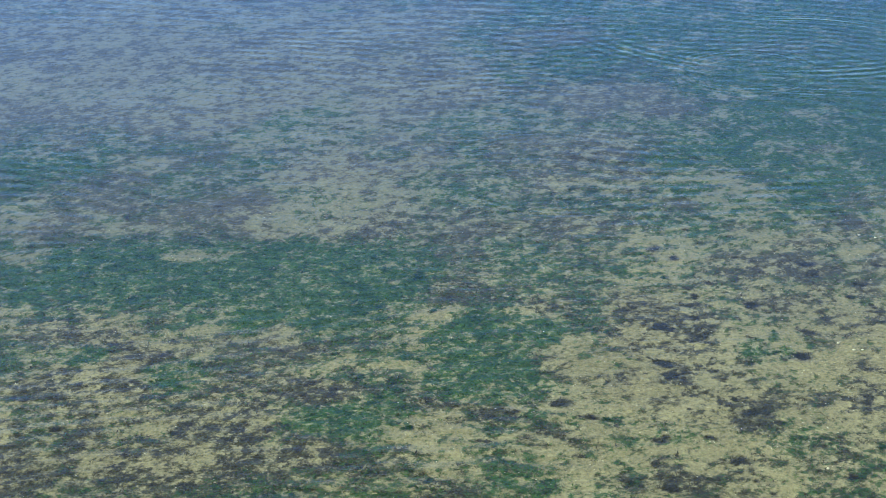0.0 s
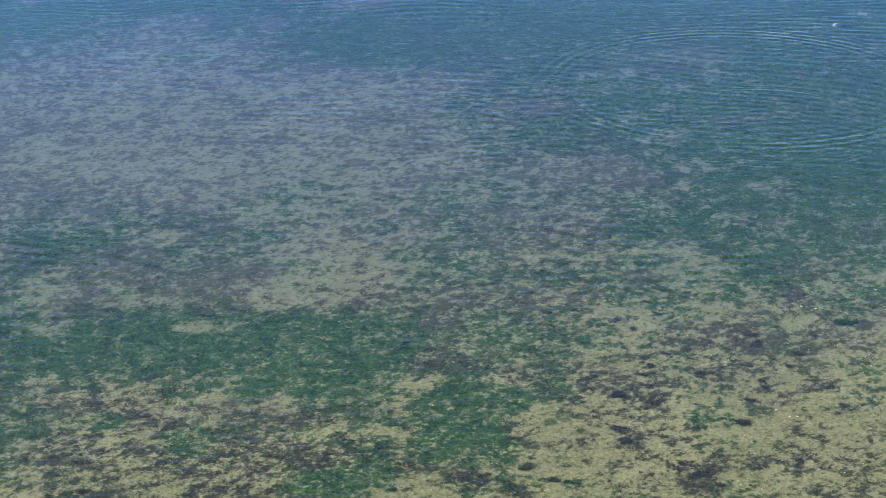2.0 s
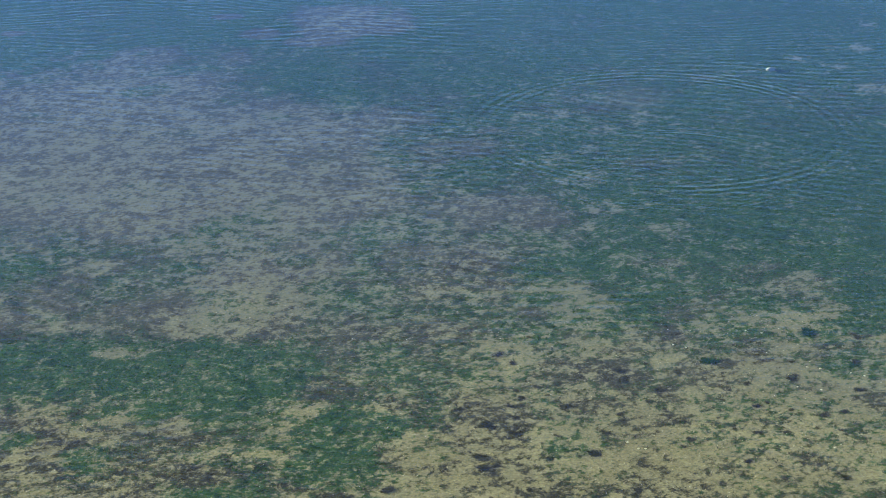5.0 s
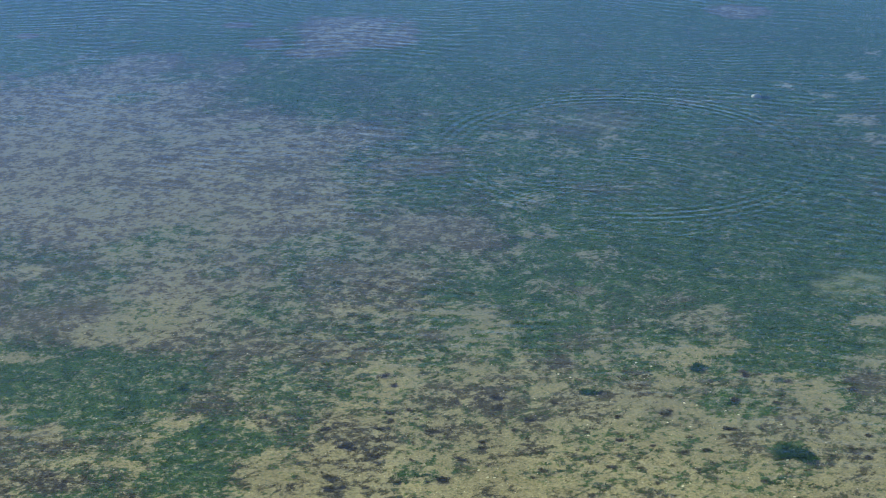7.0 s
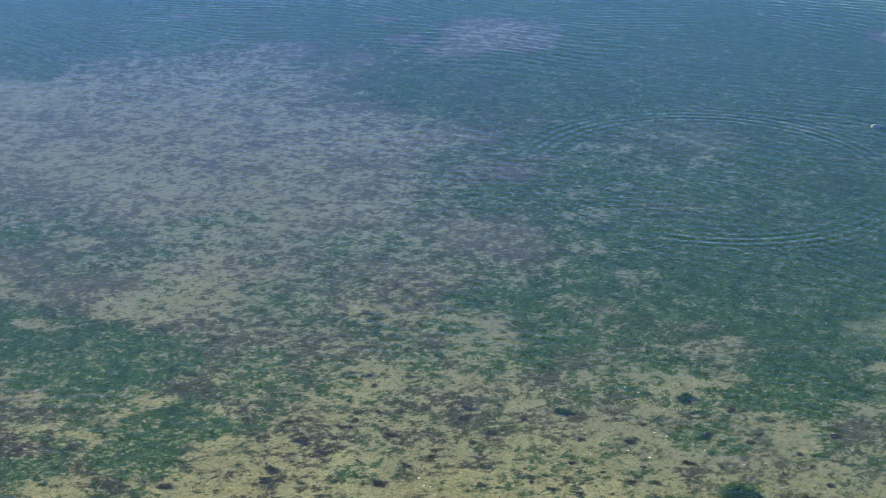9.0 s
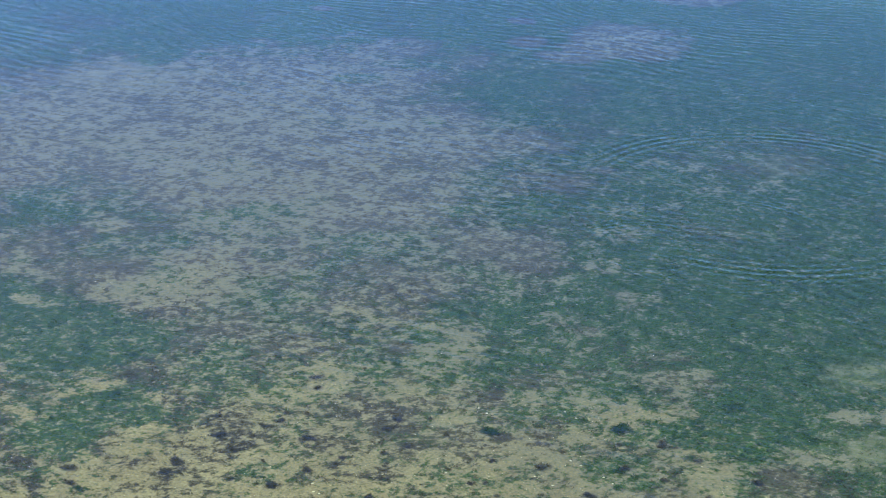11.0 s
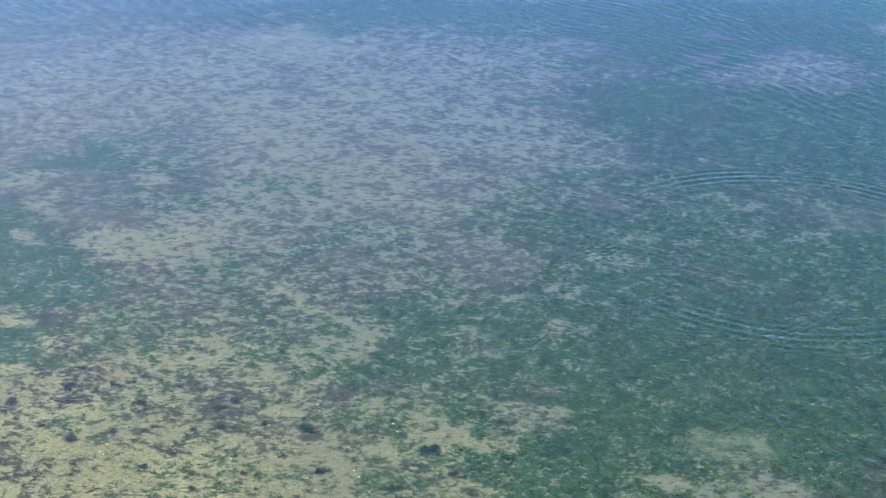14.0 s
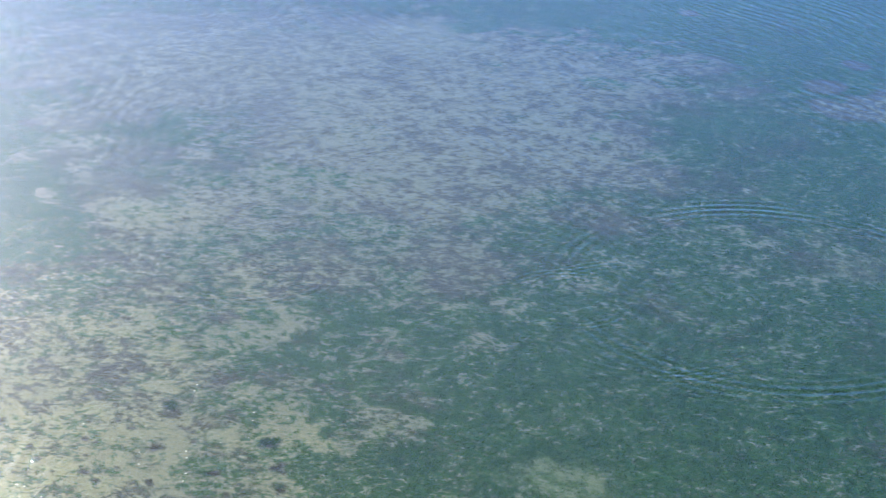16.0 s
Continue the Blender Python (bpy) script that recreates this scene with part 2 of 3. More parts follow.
patch("meadow", -2.9, 38.6, 0.9, 0.6, -1, 0.72, 0.2)
patch("meadow", -3.0, 35.9, 1.1, 0.6, -1, 0.6, 0.3)
patch("meadow", -9.1, 38.7, 0.9, 0.9, -1, 0.6, 0.3)
patch("meadow", -5.0, 37.1, 1.0, 0.8, -1, 0.6, 0.15)
patch("meadow", -9.0, 34.8, 0.7, 1.0, -1, 0.82, 0.1)
patch("meadow", -8.0, 36.5, 0.5, 0.5, -1, 0.7, 0.15)
patch("meadow", -11.7, 52.6, 1.8, 1.5, -1, 0.85, 0.6)
patch("meadow", -8.0, 55.0, 1.0, 1.0, -1, 0.82, 0.5)
patch("meadow", -7.0, 66.8, 0.4, 0.4, -2, 0.95, 0.2)
patch("meadow", -6.0, 63.8, 0.7, 0.5, -2, 0.75, 0.1)
patch("meadow", -5.7, 51.0, 1.0, 1.2, -1, 0.75, 0.3)
patch("meadow", 9.9, 51.0, 1.8, 2.3, -1, 0.86, 0.6)
patch("meadow", 11.7, 49.8, 1.0, 1.8, -1, 0.75, 0.4)
patch("meadow", 9.5, 45.5, 0.9, 0.8, -1, 0.72, 0.1)
patch("meadow", 6.2, 41.5, 1.0, 0.9, -1, 0.75, 0.1)
patch("meadow", 5.0, 43.2, 0.8, 1.0, -1, 0.55, 0.15)
patch("meadow", 6.9, 50.5, 0.8, 0.5, -1, 0.75, 0.2)
patch("meadow", 5.9, 53.1, 1.0, 0.7, -1, 0.7, 0.3)
patch("meadow", 3.2, 45.8, 1.0, 1.0, -1, 0.72, 0.4)
patch("meadow", 0.5, 44.0, 0.9, 0.9, -1, 0.8, 0.4)
patch("meadow", 6.7, 37.4, 0.6, 0.7, -1, 0.72, 0.1)
patch("meadow", 5.4, 39.4, 0.5, 0.4, -1, 0.72, 0.1)
patch("meadow", 4.7, 34.1, 0.5, 0.5, -1, 0.7, 0.12)
patch("meadow", 3.8, 34.4, 0.6, 0.5, -1, 0.65, 0.15)
patch("meadow", 8.1, 35.4, 0.5, 0.4, -1, 0.6, 0.2)
patch("meadow", 8.0, 34.1, 0.5, 0.4, -1, 0.6, 0.3)
patch("meadow", 1.2, 37.4, 0.6, 0.4, -1, 0.62, 0.2)
patch("meadow", 0.5, 34.5, 0.6, 0.7, -1, 0.6, 0.4)
patch("meadow", 2.0, 36.4, 0.5, 0.5, -1, 0.55, 0.15)
patch("meadow", 0.2, 35.8, 0.4, 0.5, -1, 0.55, 0.3)
patch("meadow", 19.2, 51.1, 1.4, 2.1, 10, 0.96, 0.92)
patch("meadow", 21.4, 50.7, 0.8, 0.6, 10, 0.85, 0.85)
patch("meadow", 9.5, 54.5, 1.4, 1.7, 10, 0.88, 0.85)
patch("meadow", 11.8, 52.8, 1.7, 1.7, 10, 0.85, 0.75)
patch("meadow", 11.6, 49.0, 0.8, 1.2, 10, 0.78, 0.15)
patch("meadow", 14.0, 49.6, 0.9, 0.9, 10, 0.78, 0.8)
patch("meadow", 12.4, 47.0, 1.4, 1.0, 10, 0.72, 0.6)
patch("meadow", 11.4, 45.6, 0.8, 0.8, 10, 0.65, 0.4)
patch("meadow", 14.2, 46.1, 1.1, 0.6, 10, 0.55, 0.3)
patch("meadow", 16.1, 48.7, 1.0, 0.8, 10, 0.66, 0.8)
patch("meadow", 17.2, 49.5, 0.5, 0.6, 10, 0.9, 1)
patch("meadow", 17.1, 46.0, 0.9, 0.7, 10, 0.72, 0.85)
patch("meadow", 18.7, 47.0, 0.6, 0.9, 10, 0.6, 0.2)
patch("meadow", 20.8, 48.0, 1.2, 0.6, 10, 0.8, 0.3)
patch("meadow", 18.7, 43.3, 0.6, 0.5, 10, 1, 1)
patch("meadow", 21.8, 46.6, 0.7, 0.8, 10, 0.55, 0.5)
patch("meadow", 9.5, 44.8, 0.4, 0.9, 10, 0.8, 0.1)
patch("meadow", 10.7, 44.1, 0.5, 0.5, 10, 0.7, 0.1)
patch("meadow", 11.0, 42.8, 0.5, 0.4, 10, 0.7, 0.1)
patch("meadow", 20.7, 43.4, 0.7, 0.5, 10, 0.6, 0.3)
patch("meadow", 22.1, 44.3, 0.4, 0.4, 10, 0.6, 0.8)
patch("meadow", 22.0, 42.2, 0.7, 0.4, 10, 0.5, 0.5)
patch("meadow", 13.4, 42.1, 0.4, 0.4, 10, 0.5, 0.2)
patch("meadow", 15.9, 41.8, 0.6, 0.8, 10, 0.45, 0.3)
patch("meadow", 17.1, 43.9, 0.7, 0.5, 10, 0.55, 0.2)
patch("meadow", -2.0, 66.0, 1.2, 1.0, 10, 0.72, 0.3)
patch("meadow", 2.7, 61.4, 1.6, 1.4, 10, 0.72, 0.5)
patch("meadow", -0.7, 62.7, 0.9, 0.8, 10, 0.7, 0.3)
patch("meadow", -8.1, 54.1, 0.8, 0.7, 10, 0.8, 0.4)
patch("meadow", -7.0, 66.8, 0.4, 0.4, 10, 0.95, 0.1)
patch("meadow", 3.5, 67.0, 1.9, 1.4, 10, 0.8, 0.5)
patch("meadow", 7.1, 54.0, 1.2, 1.3, 10, 0.75, 0.6)
patch("meadow", 2.1, 57.6, 1.1, 1.0, 10, 0.75, 0.5)
patch("meadow", -3.3, 43.9, 2.5, 2.1, 10, 0.88, 0.85)
patch("meadow", 17.3, 51.8, 0.9, 1.1, 45, 0.8, 0.6)
patch("meadow", 16.4, 48.8, 0.9, 0.8, 45, 0.72, 0.6)
patch("meadow", 13.9, 49.4, 0.9, 0.8, 45, 0.72, 0.7)
patch("meadow", 16.8, 46.7, 0.9, 0.5, 45, 0.7, 0.8)
patch("meadow", 18.3, 50.3, 1.6, 1.1, 45, 0.85, 0.85)
patch("meadow", 20.1, 52.0, 1.1, 1.1, 45, 0.85, 0.85)
patch("meadow", 22.7, 52.2, 1.0, 0.7, 45, 0.8, 0.9)
patch("meadow", 8.2, 49.4, 1.2, 0.9, 45, 0.7, 0.4)
patch("meadow", 11.6, 52.9, 1.2, 1.3, 45, 0.78, 0.7)
patch("meadow", 14.7, 51.3, 1.1, 1.0, 45, 0.72, 0.7)
# bare sand
patch("bare", -11.7, 48.9, 0.9, 1.3, -1, 0.28, 0.42)
patch("bare", -11.2, 46.8, 0.7, 0.6, -1, 0.4, 0.42)
patch("bare", -8.7, 48.6, 1.1, 0.4, -1, 0.26, 0.42)
patch("bare", -6.8, 46.6, 0.7, 0.3, -1, 0.25, 0.42)
patch("bare", -8.5, 53.5, 1.0, 0.6, -1, 0.3, 0.42)
patch("bare", -1.3, 43.0, 0.2, 0.5, -1, 0.2, 0.42)
patch("bare", 0.1, 42.7, 0.4, 0.5, -1, 0.2, 0.42)
patch("bare", 2.2, 43.1, 0.5, 0.4, -1, 0.25, 0.42)
patch("bare", -0.3, 36.5, 0.8, 1.3, -1, 0.1, 0.42)
patch("bare", -1.1, 39.7, 0.8, 0.4, -1, 0.3, 0.42)
patch("bare", -2.3, 40.1, 0.6, 0.6, -1, 0.32, 0.42)
patch("bare", -6.1, 41.4, 0.8, 0.9, -1, 0.3, 0.42)
patch("bare", -7.9, 42.1, 0.8, 0.7, -1, 0.34, 0.42)
patch("bare", -10.6, 43.1, 0.6, 0.5, -1, 0.36, 0.42)
patch("bare", -5.7, 43.0, 0.6, 0.5, -1, 0.4, 0.42)
patch("bare", -4.0, 41.7, 0.5, 0.5, -1, 0.4, 0.4)
patch("bare", 3.0, 40.0, 0.8, 0.7, -1, 0.14, 0.42)
patch("bare", 3.7, 38.2, 1.0, 0.7, -1, 0.14, 0.42)
patch("bare", 8.0, 39.3, 0.8, 0.8, -1, 0.12, 0.42)
patch("bare", 5.5, 36.3, 0.9, 0.9, -1, 0.16, 0.42)
patch("bare", 2.3, 34.8, 0.7, 0.7, -1, 0.25, 0.42)
patch("bare", 7.3, 43.1, 0.7, 0.9, -1, 0.3, 0.42)
patch("bare", 9.4, 39.8, 0.7, 0.8, -1, 0.2, 0.42)
patch("bare", 8.2, 37.0, 0.9, 0.5, -1, 0.15, 0.42)
patch("bare", 7.0, 34.2, 0.6, 0.5, -1, 0.2, 0.42)
patch("bare", -8.6, 60.8, 2.5, 1.9, -2, 0.34, 0.42)
patch("bare", -12.8, 62.2, 1.9, 2.0, -2, 0.36, 0.42)
patch("bare", -10.6, 68.4, 3.2, 1.6, -2, 0.36, 0.42)
patch("bare", -2.6, 57.6, 2.2, 1.7, -1, 0.36, 0.42)
patch("bare", -5.5, 56.0, 1.1, 1.1, -1, 0.36, 0.42)
patch("bare", -3.1, 50.5, 1.6, 1.8, -1, 0.26, 0.42)
patch("bare", -4.8, 48.8, 0.9, 0.9, -1, 0.32, 0.42)
patch("bare", 1.3, 61.7, 1.0, 0.9, -2, 0.45, 0.42)
patch("bare", 2.0, 65.1, 1.2, 0.6, -2, 0.55, 0.42)
patch("bare", 5.8, 69.5, 1.1, 0.5, -2, 0.55, 0.42)
patch("bare", 1.4, 58.1, 0.9, 0.8, -1, 0.45, 0.42)
patch("bare", 2.9, 51.7, 1.0, 0.7, -1, 0.42, 0.42)
patch("bare", 7.7, 51.9, 1.0, 1.1, -1, 0.3, 0.42)
patch("bare", 4.6, 51.7, 1.0, 0.9, -1, 0.35, 0.42)
patch("bare", 5.7, 47.3, 1.4, 0.9, -1, 0.28, 0.42)
patch("bare", 8.2, 47.7, 0.8, 0.7, -1, 0.34, 0.42)
patch("bare", 10.5, 46.8, 0.9, 0.5, -1, 0.4, 0.42)
patch("bare", 9.0, 63.5, 0.6, 0.7, -2, 0.32, 0.42)
patch("bare", 9.5, 60.1, 0.8, 0.5, -1, 0.34, 0.42)
patch("bare", 11.8, 58.1, 0.9, 0.4, -1, 0.48, 0.42)
patch("bare", 10.0, 54.8, 0.7, 0.4, -1, 0.5, 0.42)
patch("bare", 11.7, 54.8, 0.7, 0.4, -1, 0.5, 0.42)
patch("bare", 6.8, 56.0, 0.7, 0.3, -1, 0.5, 0.42)
patch("bare", -4.6, 71.6, 0.5, 0.5, -2, 0.15, 0.42)
patch("bare", 4.9, 56.0, 0.7, 0.4, -1, 0.5, 0.42)
patch("bare", -2.2, 88.0, 2.9, 2.9, 10, 0.58, 0)
patch("bare", -3.4, 83.8, 1.3, 0.8, 10, 0.67, 0)
patch("bare", -6.4, 84.9, 0.9, 1.0, 10, 0.82, 0)
patch("bare", -19.3, 84.8, 0.5, 0.5, 10, 0.62, 0)
patch("bare", -8.8, 88.4, 0.7, 0.5, 10, 0.82, 0)
patch("bare", -8.9, 78.7, 2.3, 0.7, 10, 0.64, 0.6)
patch("bare", -4.4, 71.6, 0.5, 0.6, 10, 0.12, 0.6)
patch("bare", -10.5, 74.7, 1.8, 1.1, 10, 0.62, 0.6)
patch("bare", 18.0, 94.9, 1.6, 1.3, 10, 0.67, 0)
patch("bare", 20.0, 81.1, 0.5, 0.7, 10, 0.3, 0.6)
patch("bare", 21.8, 79.9, 0.7, 0.5, 10, 0.44, 0.6)
patch("bare", 23.7, 83.2, 0.6, 0.6, 10, 0.47, 0.6)
patch("bare", 23.1, 76.1, 1.0, 0.8, 10, 0.26, 0.6)
patch("bare", 24.7, 87.4, 0.5, 0.6, 10, 0.47, 0.6)
patch("bare", 22.2, 83.1, 0.5, 0.4, 10, 0.57, 0.6)
patch("bare", 21.2, 75.2, 0.4, 0.3, 10, 0.62, 0.6)
patch("bare", 24.0, 73.5, 0.6, 0.8, 10, 0.3, 0.6)
patch("bare", 14.1, 85.2, 0.3, 0.4, 10, 0.52, 0.6)
patch("bare", 17.6, 79.0, 0.6, 0.3, 10, 0.62, 0.6)
patch("bare", 8.3, 72.3, 1.0, 0.5, 10, 0.48, 0.6)
patch("bare", 10.1, 69.8, 0.6, 0.6, 10, 0.52, 0.6)
patch("bare", 12.0, 71.9, 0.5, 0.8, 10, 0.52, 0.6)
patch("bare", 8.3, 63.3, 0.6, 0.5, 10, 0.54, 0.6)
patch("bare", 9.8, 60.4, 0.6, 0.5, 10, 0.5, 0.6)
patch("bare", 7.7, 57.7, 0.9, 0.5, 10, 0.5, 0.6)
patch("bare", 12.4, 57.5, 0.5, 0.5, 10, 0.45, 0.6)
patch("bare", 10.0, 55.2, 0.5, 0.4, 10, 0.47, 0.6)
patch("bare", 12.7, 53.5, 0.2, 0.4, 10, 0.52, 0.6)
patch("bare", 7.6, 65.6, 0.9, 0.5, 10, 0.62, 0.6)
patch("bare", 6.2, 69.7, 0.7, 0.5, 10, 0.62, 0.6)
patch("bare", 8.4, 51.0, 1.1, 1.8, 10, 0.26, 0.6)
patch("bare", 15.0, 54.4, 0.8, 0.3, 10, 0.54, 0.6)
patch("bare", 16.6, 52.9, 0.6, 0.9, 10, 0.46, 0.6)
patch("bare", 14.5, 56.4, 0.6, 0.3, 10, 0.62, 0.6)
patch("bare", 14.9, 49.8, 1.3, 0.6, 10, 0.22, 0.6)
patch("bare", 16.2, 50.2, 0.8, 0.4, 10, 0.25, 0.6)
patch("bare", 21.8, 50.1, 1.1, 0.7, 10, 0.2, 0.6)
patch("bare", 22.3, 53.6, 0.9, 0.5, 10, 0.24, 0.6)
patch("bare", 21.7, 53.0, 0.4, 0.2, 10, 0.2, 0.6)
patch("bare", 19.5, 47.0, 0.8, 1.6, 10, 0.12, 0.6)
patch("bare", 21.6, 44.6, 1.0, 0.9, 10, 0.16, 0.6)
patch("bare", 14.4, 43.8, 1.4, 0.7, 10, 0.18, 0.6)
patch("bare", 10.9, 41.0, 1.7, 0.9, 10, 0.14, 0.6)
patch("bare", 15.1, 47.0, 0.7, 1.2, 10, 0.2, 0.6)
patch("bare", 5.6, 46.2, 0.8, 1.2, 10, 0.14, 0.6)
patch("bare", 6.9, 48.2, 0.8, 0.7, 10, 0.46, 0.6)
patch("bare", 3.6, 40.1, 1.0, 1.0, 10, 0.2, 0.6)
patch("bare", 7.4, 41.1, 1.2, 1.1, 10, 0.2, 0.6)
patch("bare", -3.3, 49.7, 1.4, 1.2, 10, 0.26, 0.6)
patch("bare", -1.7, 54.6, 0.9, 0.7, 10, 0.46, 0.6)
patch("bare", 1.4, 58.9, 1.0, 0.7, 10, 0.48, 0.6)
patch("bare", 1.6, 51.8, 0.9, 0.5, 10, 0.52, 0.6)
patch("bare", -0.2, 42.8, 0.7, 0.5, 10, 0.26, 0.6)
patch("bare", -1.1, 41.8, 0.7, 0.5, 10, 0.3, 0.6)
patch("bare", 16.0, 52.9, 0.9, 0.7, 45, 0.26, 0.6)
patch("bare", 14.9, 54.5, 0.6, 0.4, 45, 0.54, 0.6)
patch("bare", 17.1, 50.7, 0.5, 0.4, 45, 0.24, 0.6)
patch("bare", 23.9, 55.1, 0.8, 0.6, 45, 0.24, 0.6)
patch("bare", 21.4, 53.2, 0.4, 0.3, 45, 0.24, 0.6)
patch("bare", 15.4, 49.4, 0.9, 0.7, 45, 0.26, 0.6)
patch("bare", 12.4, 58.4, 0.7, 0.7, 45, 0.58, 0.6)
patch("bare", 10.1, 55.1, 0.6, 0.4, 45, 0.58, 0.6)
patch("bare", 9.4, 60.7, 0.5, 0.6, 46, 0.5, 0.6)
patch("bare", 8.6, 57.7, 0.8, 0.5, 46, 0.62, 0.6)
patch("bare", 8.1, 71.8, 0.6, 0.7, 46, 0.54, 0.6)
patch("bare", 11.4, 70.7, 0.7, 0.5, 46, 0.58, 0.6)
patch("bare", 6.9, 71.5, 0.7, 0.5, 46, 0.62, 0.6)
patch("bare", -3.1, 98.0, 2.4, 2.2, 47, 0.58, 0)
patch("bare", -11.8, 50.0, 0.7, 1.0, 46, 0.28, 0.6)
patch("bare", -9.6, 49.6, 0.4, 0.7, 46, 0.3, 0.6)
patch("bare", -5.9, 46.6, 0.5, 0.4, 46, 0.52, 0.6)
patch("bare", -4.3, 71.2, 0.4, 0.7, 46, 0.2, 0.6)
patch("bare", 11.1, 46.6, 1.3, 0.8, 45, 0.24, 0.6)
patch("bare", 12.3, 49.0, 0.7, 0.6, 45, 0.26, 0.6)
patch("bare", 7.2, 51.5, 0.9, 0.5, 45, 0.58, 0.6)
patch("bare", 14.4, 45.3, 1.6, 0.9, 45, 0.16, 0.6)
patch("bare", -4.1, 59.2, 2.5, 1.0, 46, 0.5, 0.6)
patch("bare", -16.9, 49.2, 1.0, 1.3, 70, 0.52, 0.6)
patch("bare", -12.8, 48.7, 0.8, 0.8, 70, 0.52, 0.6)
# fresh silt, stirred up
patch("silt", 21.4, 56.7, 1.4, 1.4, 10, 0.62, 0)
patch("silt", 21.4, 56.2, 0.5, 0.4, 10, 0.9, 0)
patch("silt", 22.0, 57.3, 0.5, 0.6, 10, 0.75, 0)
patch("silt", 20.3, 56.5, 0.5, 0.5, 10, 0.6, 0)
patch("silt", 22.9, 51.3, 1.1, 1.3, 31, 0.55, 0)
patch("silt", -20.5, 69.1, 3.0, 2.2, 32, 0.5, 0)
patch("silt", -19.1, 69.8, 2.5, 1.5, 47, 0.45, 0)
patch("silt", 11.6, 74.3, 1.5, 1.8, 10, 0.28, 0)


def bed_cover(x, y):
    """Share of ground under plants, how green they are, and fresh silt, at places on the bed."""
    wx = x + 0.9 * (layered(x, y, 2.4, 11) - 0.5) * 2
    wy = y + 0.9 * (layered(x, y, 2.4, 21) - 0.5) * 2
    cover = 0.88 + 0.12 * smooth((y - 70) / 15)
    green = 0.6 + 0.15 * smooth((y - 66) / 20)
    silt = np.zeros(x.shape)
    ragged = 0.9 * (layered(x, y, 1.7, 91, 4, 0.75) - 0.5)
    for kind, px, py, wide, deep, turn, c, g in PATCHES:
        c0, s0 = math.cos(turn), math.sin(turn)
        small = 1.0 if kind == "silt" else min(1.0, max(wide, deep) / 2.5)
        dx, dy = x + (wx - x) * small - px, y + (wy - y) * small - py
        away = np.sqrt(((c0 * dx + s0 * dy) / wide) ** 2 + ((-s0 * dx + c0 * dy) / deep) ** 2)
        w = smooth((1.60 + (0.5 if kind == "silt" else 1.0) * ragged - away) / 1.2)
        if kind == "silt":
            silt = np.maximum(silt, w * c)
            continue
        cover, green = cover + w * (c - cover), green + w * (g - green)
    return cover, green, silt


def weave(x, y):
    """The grain of the cover: clumps of a forearm's length, broken into smaller ones."""
    return layered(x, y, 0.34, 31, 4, 0.88)


RANK = np.sort(weave(np.random.RandomState(3).rand(40000) * 60, np.random.RandomState(4).rand(40000) * 60))


def near_field(x, y):
    """1 over the finely laid bed, 0 well outside it, where the grid is too coarse for small forms."""
    away = np.maximum(np.maximum(-38 - x, x - 28), np.maximum(31 - y, y - 106))
    return 1 - smooth(away / 1.5)


def bed_fields(x, y):
    cover, green, silt = bed_cover(x, y)
    even = np.searchsorted(RANK, weave(x, y)) / len(RANK)
    even = 0.5 + (even - 0.5) * near_field(x, y)
    cover = cover + 0.35 * near_field(x, y) * (layered(x, y, 1.2, 131, 3, 0.7) - 0.5)
    cover = cover + 0.13 * smooth((cover - 0.72) / 0.16)
    plants = np.clip(0.5 + (cover - even) * (0.70 + 0.7 * np.clip(0.8 - cover, 0, 1)), 0, 1)
    near = near_field(x, y)
    green = np.clip(green + 1.1 * (1.15 - green) * near * (layered(x, y, 2.6, 51) - 0.5), 0, 1)
    # share of painted veil in the bed colour, growing with y
    far_veil = smooth((y + 0.35 * np.abs(x - 6) - 40) / 19 + 0.9 * near * (layered(x, y, 5.0, 81) - 0.5))
    return plants, green, silt, far_veil


def bed_height(x, y):
    return BED_LEVEL + near_field(x, y) * (0.10 * (layered(x, y, 4.0, 61) - 0.5) + 0.04 * (layered(x, y, 0.8, 71, 2) - 0.5))


def mesh_from(name, verts, faces, material, attributes=None):
    """A mesh from arrays of places and of equal-sided faces."""
    mesh = bpy.data.meshes.new(name)
    sides = faces.shape[1]
    mesh.vertices.add(len(verts))
    mesh.vertices.foreach_set("co", verts.astype(np.float32).ravel())
    mesh.loops.add(faces.size)
    mesh.loops.foreach_set("vertex_index", faces.astype(np.int32).ravel())
    mesh.polygons.add(len(faces))
    mesh.polygons.foreach_set("loop_start", np.arange(0, faces.size, sides, dtype=np.int32))
    for key, values in (attributes or {}).items():
        mesh.attributes.new(key, "FLOAT", "POINT").data.foreach_set("value", values.astype(np.float32).ravel())
    mesh.update(calc_edges=True)
    mesh.materials.append(material)
    return mesh


def sheet(xs, ys):
    gx, gy = np.meshgrid(xs, ys, indexing="ij")
    index = np.arange(gx.size).reshape(gx.shape)
    faces = np.stack([index[:-1, :-1], index[1:, :-1], index[1:, 1:], index[:-1, 1:]], -1).reshape(-1, 4)
    return gx.ravel(), gy.ravel(), faces


def spread(low, high, step, reach=3500.0):
    """Even steps in the middle, then ever wider ones out to the horizon."""
    out, d = [], step
    while sum(out) < reach:
        d *= 1.5
        out.append(d)
    far = np.cumsum(out)
    return np.r_[(low - far)[::-1], np.arange(low, high + step / 2, step), high + far]


